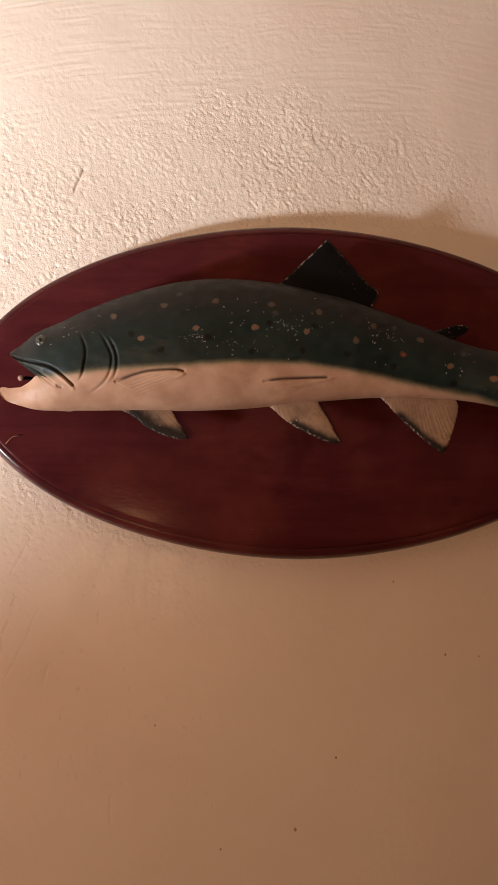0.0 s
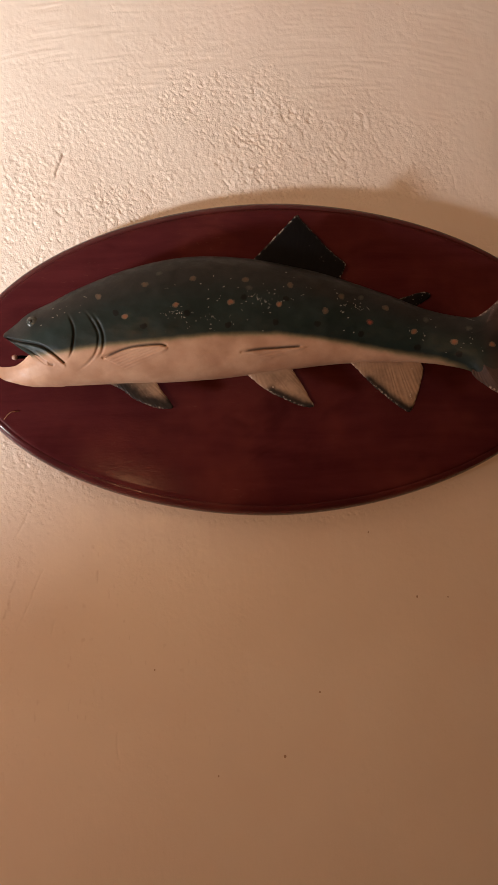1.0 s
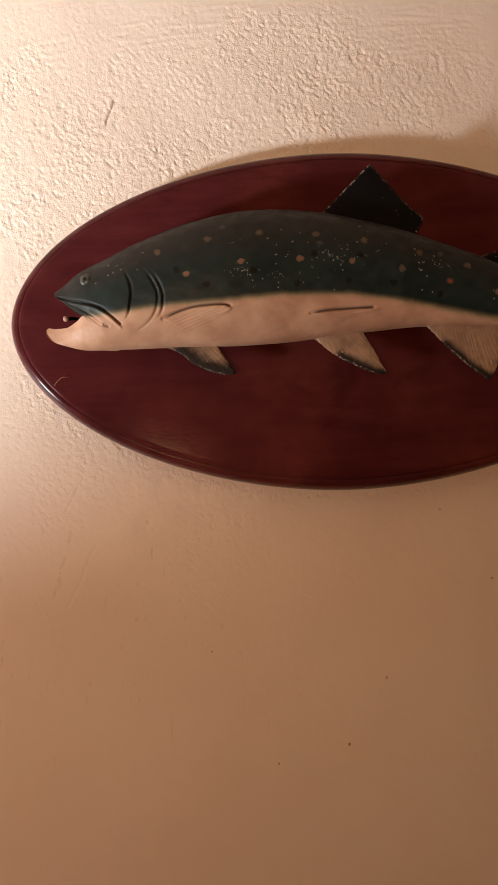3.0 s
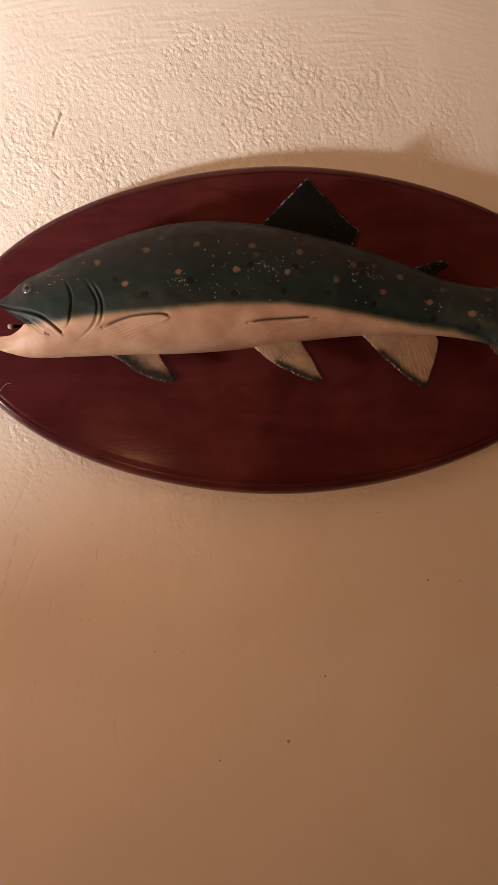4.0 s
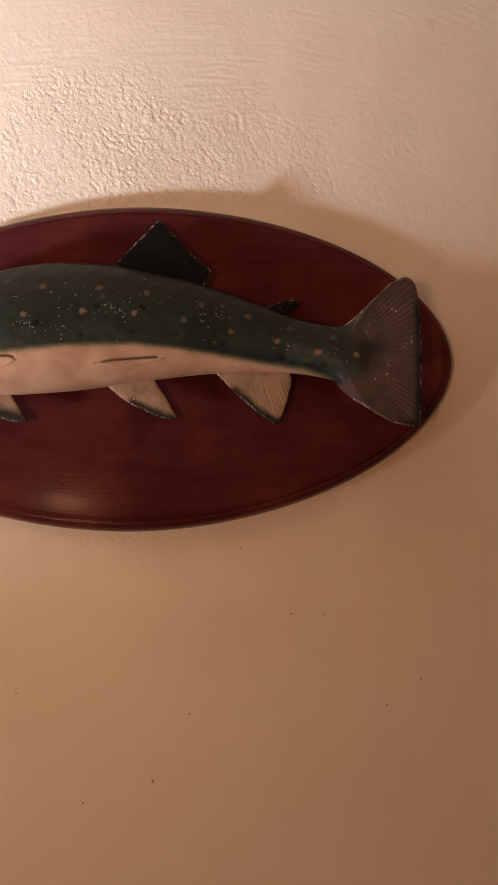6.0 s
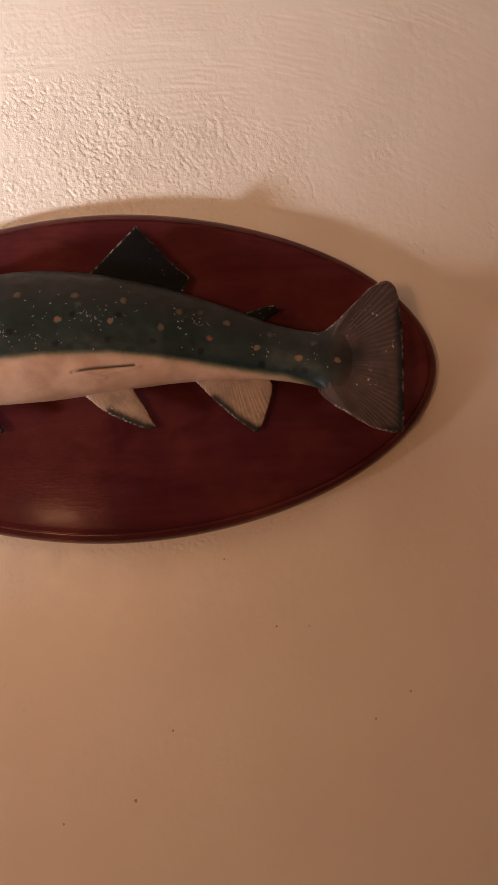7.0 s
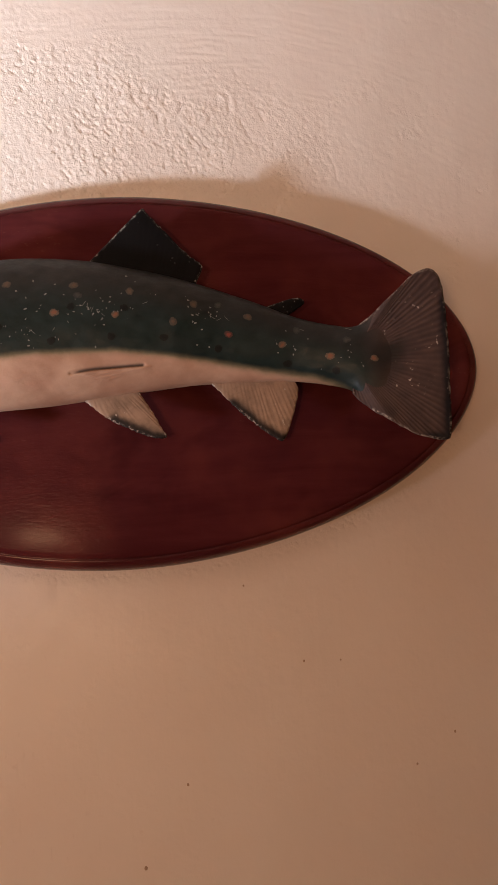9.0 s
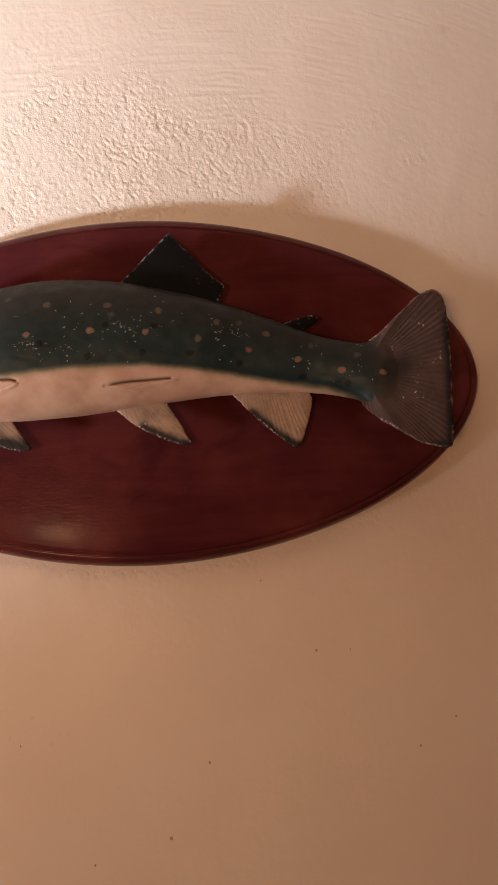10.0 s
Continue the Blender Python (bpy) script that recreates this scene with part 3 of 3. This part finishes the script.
def fin(name, base, rim, depth, lift, material, rays, lead=(0, 0), nu=150, nv=26, thick=(0.008, 0.003), ridge=0.00013, broad=0.0055, dusk=False, label=""):
    """A ribbed fin between its root and its outline; lead: the stretch of outline (0 to 1) that is painted dark."""
    lo, hi = along(base, nu), along(rim, nu)
    v = np.linspace(0, 1, nv)[None, :]
    u = np.linspace(0, 1, nu)[:, None]
    gx = lo[:, :1] + (hi[:, :1] - lo[:, :1]) * v
    gz = lo[:, 1:] + (hi[:, 1:] - lo[:, 1:]) * v
    jag = 0.0006 * lattice(u * 60 + 0 * v, v * 0 + 3.3, 7) * v ** 4
    gx, gz = gx + jag, gz + jag
    size = np.hypot(hi[:, :1] - lo[:, :1], hi[:, 1:] - lo[:, 1:])
    wave = np.sin(2 * math.pi * rays * u + 2.2 * lattice(u * 13 + 0 * v, v * 2, 9)) * (0.55 + 0.45 * lattice(u * rays * 0.7 + 0 * v, v * 4, 13))
    half = (thick[0] + (thick[1] - thick[0]) * v) / 2 * (0.35 + 0.65 * np.sqrt(np.clip(1 - v ** 6, 0, 1)))
    mid = depth + lift * v * (size / size.max()) ** 0.7
    if dusk:
        mid = mid - 0.0105 * (1 - step(np.minimum(u, 1 - u), 0.0, 0.13))
    ribs = ridge * (wave + 0.5 * np.abs(lattice(u * rays * 2.2 + 0 * v, v * 3, 17))) * step(v, 0.06, 0.42) * step(-v, -1.0, -0.93)
    gy_f, gy_b = mid + half + ribs, mid - half
    n = nu * nv
    verts = np.vstack([np.c_[gx.ravel(), -gy_f.ravel(), gz.ravel()], np.c_[gx.ravel(), -gy_b.ravel(), gz.ravel()]])
    i = np.arange(n).reshape(nu, nv)
    quads = np.stack([i[:-1, :-1], i[1:, :-1], i[1:, 1:], i[:-1, 1:]], -1).reshape(-1, 4)
    loop = np.r_[i[0, :], i[1:, -1], i[-1, -2::-1], i[-2:0:-1, 0]]
    side = np.stack([loop, np.roll(loop, -1), np.roll(loop, -1) + n, loop + n], -1)
    faces = [*map(tuple, quads[:, ::-1].tolist()), *map(tuple, (quads + n).tolist()), *map(tuple, side.tolist())]
    ring = along(rim, 200)
    far = distance(gx, gz, ring)
    a, b = (int(k * 199) for k in lead)
    dark = np.exp(-(distance(gx, gz, ring[a:b + 1]) / broad) ** 2) if b > a else np.zeros(gx.shape)
    root = np.repeat(step(-v, -0.66, -0.28), nu, 0)
    if dusk:
        root = dusk_at(gx, gz)
        wave = wave * (1 - 0.8 * root)
    values = (("root", root), ("edge", np.exp(-(far / 0.0025) ** 2)), ("lead", dark), ("ray", (0.5 + 0.5 * wave * step(v, 0.10, 0.50)) ** 1.6))
    me = mesh_of(name, verts, faces, material, [(k, np.r_[w.ravel(), w.ravel()]) for k, w in values])
    bm = bmesh.new()
    bm.from_mesh(me)
    bmesh.ops.recalc_face_normals(bm, faces=bm.faces)
    bm.to_mesh(me), bm.free()
    return part(name, me, fish, label)


fin("dorsal_fin", ((-0.030, 0.100), (0.030, 0.092), (0.082, 0.080)),
    ((-0.031, 0.115), (-0.015, 0.131), (0.000, 0.146), (0.015, 0.161), (0.030, 0.175), (0.036, 0.169), (0.060, 0.141), (0.078, 0.122), (0.091, 0.110), (0.083, 0.092)),
    0.060, 0.002, DARK_FIN, 22, ridge=0.00003, label="black dorsal fin with chipped edge")
fin("adipose_fin", ((0.152, 0.055), (0.165, 0.052), (0.178, 0.048)),
    ((0.155, 0.063), (0.169, 0.067), (0.185, 0.0715), (0.195, 0.0715), (0.199, 0.066), (0.191, 0.060), (0.178, 0.057)),
    0.060, 0.002, DARK_FIN, 6, nu=70, nv=12, label="small black adipose fin")
fin("pectoral_fin", ((-0.214, -0.032), (-0.184, -0.032), (-0.154, -0.032)),
    ((-0.212, -0.037), (-0.195, -0.047), (-0.181, -0.058), (-0.161, -0.067), (-0.144, -0.071), (-0.134, -0.069), (-0.138, -0.061), (-0.147, -0.049), (-0.154, -0.038)),
    0.056, 0.004, PALE_FIN, 13, (0.16, 0.74), broad=0.0175, label="cream fin with black chipped tip")
fin("pelvic_fin", ((-0.037, -0.024), (-0.010, -0.021), (0.018, -0.019)),
    ((-0.039, -0.029), (-0.020, -0.046), (0.002, -0.059), (0.029, -0.071), (0.044, -0.072), (0.039, -0.061), (0.030, -0.043), (0.018, -0.024)),
    0.053, 0.004, PALE_FIN, 14, (0.26, 0.63), broad=0.0095, label="tan fin with dark leading edge")
fin("anal_fin", ((0.097, -0.008), (0.140, -0.006), (0.181, -0.008)),
    ((0.095, -0.017), (0.117, -0.042), (0.139, -0.063), (0.161, -0.080), (0.168, -0.081), (0.178, -0.060), (0.187, -0.031), (0.185, -0.018)),
    0.053, 0.006, PALE_FIN, 22, (0.20, 0.60), broad=0.0090, label="tan ribbed fin with dark leading edge")
fin("tail_fin", ((0.246, 0.016), (0.248, -0.004), (0.241, -0.022)),
    ((0.251, 0.034), (0.263, 0.042), (0.276, 0.054), (0.288, 0.064), (0.300, 0.075), (0.312, 0.081), (0.321, 0.082), (0.328, 0.077), (0.332, 0.066), (0.334, 0.046), (0.335, 0.022),
     (0.335, -0.006), (0.333, -0.034), (0.331, -0.062), (0.328, -0.090), (0.322, -0.094), (0.309, -0.092), (0.292, -0.086), (0.266, -0.068), (0.250, -0.055), (0.238, -0.040)),
    0.0945, 0.0225, TAIL_FIN, 50, (0.34, 0.76), nu=560, nv=40, thick=(0.003, 0.004), ridge=0.00026, broad=0.0085, dusk=True,
    label="dark brown ribbed tail fin with worn edge")

rng = random.Random(5)


def dab(name, x, z, r, material, label=""):
    """A round dab of paint that follows the flank."""
    verts, faces, rims = [], [], []
    n = 16
    for k, (rr, lift) in enumerate(((0.0, 0.00012), (0.5, 0.00012), (1.0, 0.0))):
        for i in range(n if k else 1):
            a = 2 * math.pi * i / n
            wob = 1 + 0.10 * math.sin(2 * a + x * 300) + 0.05 * math.sin(3 * a + z * 500)
            px, pz = x + r * rr * wob * math.cos(a), z + 0.92 * r * rr * wob * math.sin(a)
            verts.append((px, -float(front(px, pz)) - lift - 0.00022, pz))
            rims.append(rr)
    faces += [(0, 1 + (i + 1) % n, 1 + i) for i in range(n)]
    faces += [(1 + i, 1 + (i + 1) % n, 1 + n + (i + 1) % n, 1 + n + i) for i in range(n)]
    return part(name, mesh_of(name, verts, faces, material, (("rim", rims),)), fish, label)


for x, z, r in ((-0.186, 0.036, 0.0044), (-0.125, 0.049, 0.0046), (-0.059, 0.053, 0.0052), (0.000, 0.050, 0.0046), (0.168, 0.015, 0.0046), (0.216, 0.0, 0.0052), (0.260, -0.006, 0.0046)):
    dab("spot", x, z, 0.9 * r, ORANGE, "orange painted spot with buff halo")
dab("spot", 0.113, 0.028, 0.0042, RED, "red painted spot")
for x, z in ((-0.162, 0.076), (-0.218, 0.063), (0.057, 0.042), (-0.104, 0.083), (-0.040, 0.082), (0.079, 0.061), (0.015, 0.075), (0.134, 0.046)):
    dab("spot", x, z, 0.0045, BUFF, "faded buff painted spot")
for x, z in ((0.184, 0.030), (0.234, 0.016), (-0.036, 0.071), (0.104, 0.060), (-0.145, 0.091)):
    dab("spot", x, z, 0.0042, GREY, "worn grey painted spot")
for x, z in ((-0.063, 0.025), (-0.005, 0.028), (0.047, 0.026), (0.102, 0.014), (0.173, -0.004), (0.222, -0.015), (-0.043, 0.059), (0.009, 0.057), (-0.112, 0.039), (-0.197, 0.041), (-0.164, 0.024)):
    dab("spot", x, z, 0.0042, INK, "black painted spot")


def chips():
    """Flecks where the paint has come off the flank."""
    verts, faces = [], []
    places = []
    for cx, cz, wx, wz, count in ((-0.125, 0.040, 0.020, 0.006, 30), (-0.02, 0.053, 0.030, 0.014, 44), (0.088, 0.048, 0.014, 0.012, 22), (-0.09, 0.028, 0.05, 0.010, 24),
                                  (0.0, 0.07, 0.14, 0.022, 40), (0.24, 0.0, 0.03, 0.02, 16), (-0.26, 0.045, 0.04, 0.018, 12), (0.0, 0.016, 0.16, 0.004, 12),
                                  (-0.085, 0.035, 0.006, 0.010, 10), (0.18, 0.018, 0.04, 0.02, 12)):
        count = int(count * 0.7)
        places += [(rng.gauss(cx, wx * 0.5), rng.gauss(cz, wz * 0.5)) for _ in range(count)]
    for x, z in places:
        if not (-0.33 < x < 0.258 and float(EDGE(x)) + 0.002 < z < float(BACK(x)) - 0.012):
            continue
        r, turn, long = rng.uniform(0.0003, 0.0010), rng.uniform(0, 3.1), rng.uniform(1, 2.4)
        ring = []
        for i in range(6):
            a = i * math.pi / 3
            dx, dz = r * long * math.cos(a) * rng.uniform(0.6, 1.2), r * math.sin(a) * rng.uniform(0.6, 1.2)
            px, pz = x + dx * math.cos(turn) - dz * math.sin(turn), z + dx * math.sin(turn) + dz * math.cos(turn)
            ring.append((px, -float(front(px, pz)) - 0.00025, pz))
        faces.append(tuple(range(len(verts) + 5, len(verts) - 1, -1)))
        verts += ring
    # thin scratches
    for x, z, size, turn in ((0.238, 0.028, 0.011, -0.45), (0.098, 0.046, 0.010, -0.6), (0.104, 0.044, 0.007, 0.5), (0.112, 0.045, 0.009, -0.9), (-0.030, 0.062, 0.008, 0.9),
                             (-0.022, 0.056, 0.007, 1.2), (-0.012, 0.050, 0.006, -0.8), (-0.128, 0.041, 0.008, 0.2), (-0.080, 0.034, 0.009, -0.7), (-0.060, 0.036, 0.006, 1.0),
                             (-0.135, 0.070, 0.008, 0.1), (0.030, 0.062, 0.007, 0.4), (-0.265, 0.050, 0.006, 0.3), (-0.235, 0.064, 0.006, -0.5), (0.190, 0.030, 0.006, -0.4)):
        ring = []
        for along_it, across in ((-0.5, 0.0), (-0.1, 0.00032), (0.5, 0.0001), (0.1, -0.00030)):
            px = x + size * along_it * math.cos(turn) - across * math.sin(turn)
            pz = z + size * along_it * math.sin(turn) + across * math.cos(turn)
            ring.append((px, -float(front(px, pz)) - 0.00030, pz))
        faces.append(tuple(range(len(verts), len(verts) + 4)))
        verts += ring
    return mesh_of("paint_chips", verts, faces, CHIP, smooth=False)


part("paint_chips", chips(), fish, "pale flecks of missing paint", kind="stuff")


def ball(name, place, r, squash, material, parent, label=""):
    bm = bmesh.new()
    bmesh.ops.create_uvsphere(bm, u_segments=24, v_segments=14, radius=r)
    bmesh.ops.scale(bm, vec=squash, verts=bm.verts)
    bmesh.ops.translate(bm, vec=place, verts=bm.verts)
    me = bpy.data.meshes.new(name)
    bm.to_mesh(me), bm.free()
    me.polygons.foreach_set("use_smooth", np.ones(len(me.polygons), bool))
    me.materials.append(material)
    return part(name, me, parent, label)


eye_out = float(front(-0.301, 0.037))
eye = ball("eye", (-0.301, -eye_out + 0.0005, 0.037), 0.0068, (1.05, 0.5, 1), EYE_GLAZE, fish, "glazed grey-green eye")
ball("pupil", (-0.3025, -eye_out - 0.0022, 0.0375), 0.0023, (1, 0.6, 1), PUPIL, eye)


# ---- small things on the plaque and wall ----
def tube(name, points, radius, material, sides=8):
    """A thin rod along points (x, distance from the wall, z)."""
    verts, faces = [], []
    pts = [Vector((x, -y, z)) for x, y, z in points]
    for k, p in enumerate(pts):
        way = (pts[min(k + 1, len(pts) - 1)] - pts[max(k - 1, 0)]).normalized()
        side = way.cross(Vector((0, 1, 0.1))).normalized()
        up = way.cross(side)
        verts += [tuple(p + radius * (side * math.cos(a) + up * math.sin(a))) for a in np.linspace(0, 2 * math.pi, sides, endpoint=False)]
    for k in range(len(pts) - 1):
        faces += [(k * sides + i, k * sides + (i + 1) % sides, (k + 1) * sides + (i + 1) % sides, (k + 1) * sides + i) for i in range(sides)]
    faces += [tuple(range(sides))[::-1], tuple(range((len(pts) - 1) * sides, len(pts) * sides))]
    return mesh_of(name, verts, faces, material)


peg = thing("peg", (0, 0, MID), "small dark peg with pale bead in mouth", "peg")
part("shank", tube("shank", ((-0.318, 0.028, 0.004), (-0.326, 0.044, 0.002), (-0.3318, 0.050, 0.0)), 0.0020, BLACK), peg)
ball("bead", (-0.332, -0.052, 0.0), 0.0034, (1, 1, 1), BEAD, peg, "pale pinkish round bead")

wisp = thing("straw_wisp", (0, 0, MID), "dry curled straw wisp stuck on plaque", "straw")
part("stalk", tube("stalk", ((-0.352, 0.0318, -0.076), (-0.348, 0.033, -0.071), (-0.343, 0.034, -0.067), (-0.333, 0.0322, -0.066)), 0.00042, STRAW), wisp)

for x, z, r in ((0.183, 1.272, 0.0016), (0.225, 1.270, 0.0011), (-0.002, 1.071, 0.0022), (-0.317, 1.307, 0.0022), (-0.340, 1.242, 0.0015), (0.304, 1.149, 0.0016),
                (0.351, 1.180, 0.0016), (0.047, 1.152, 0.0016), (-0.17, 1.19, 0.0012), (-0.09, 1.05, 0.0014), (0.12, 1.36, 0.0012)):
    ob = ball("speck", (0, 0, 0), 0.8 * r, (1, 0.35, 1.25), GRIT, wall)
    ob.location = (x, -0.0006, z)
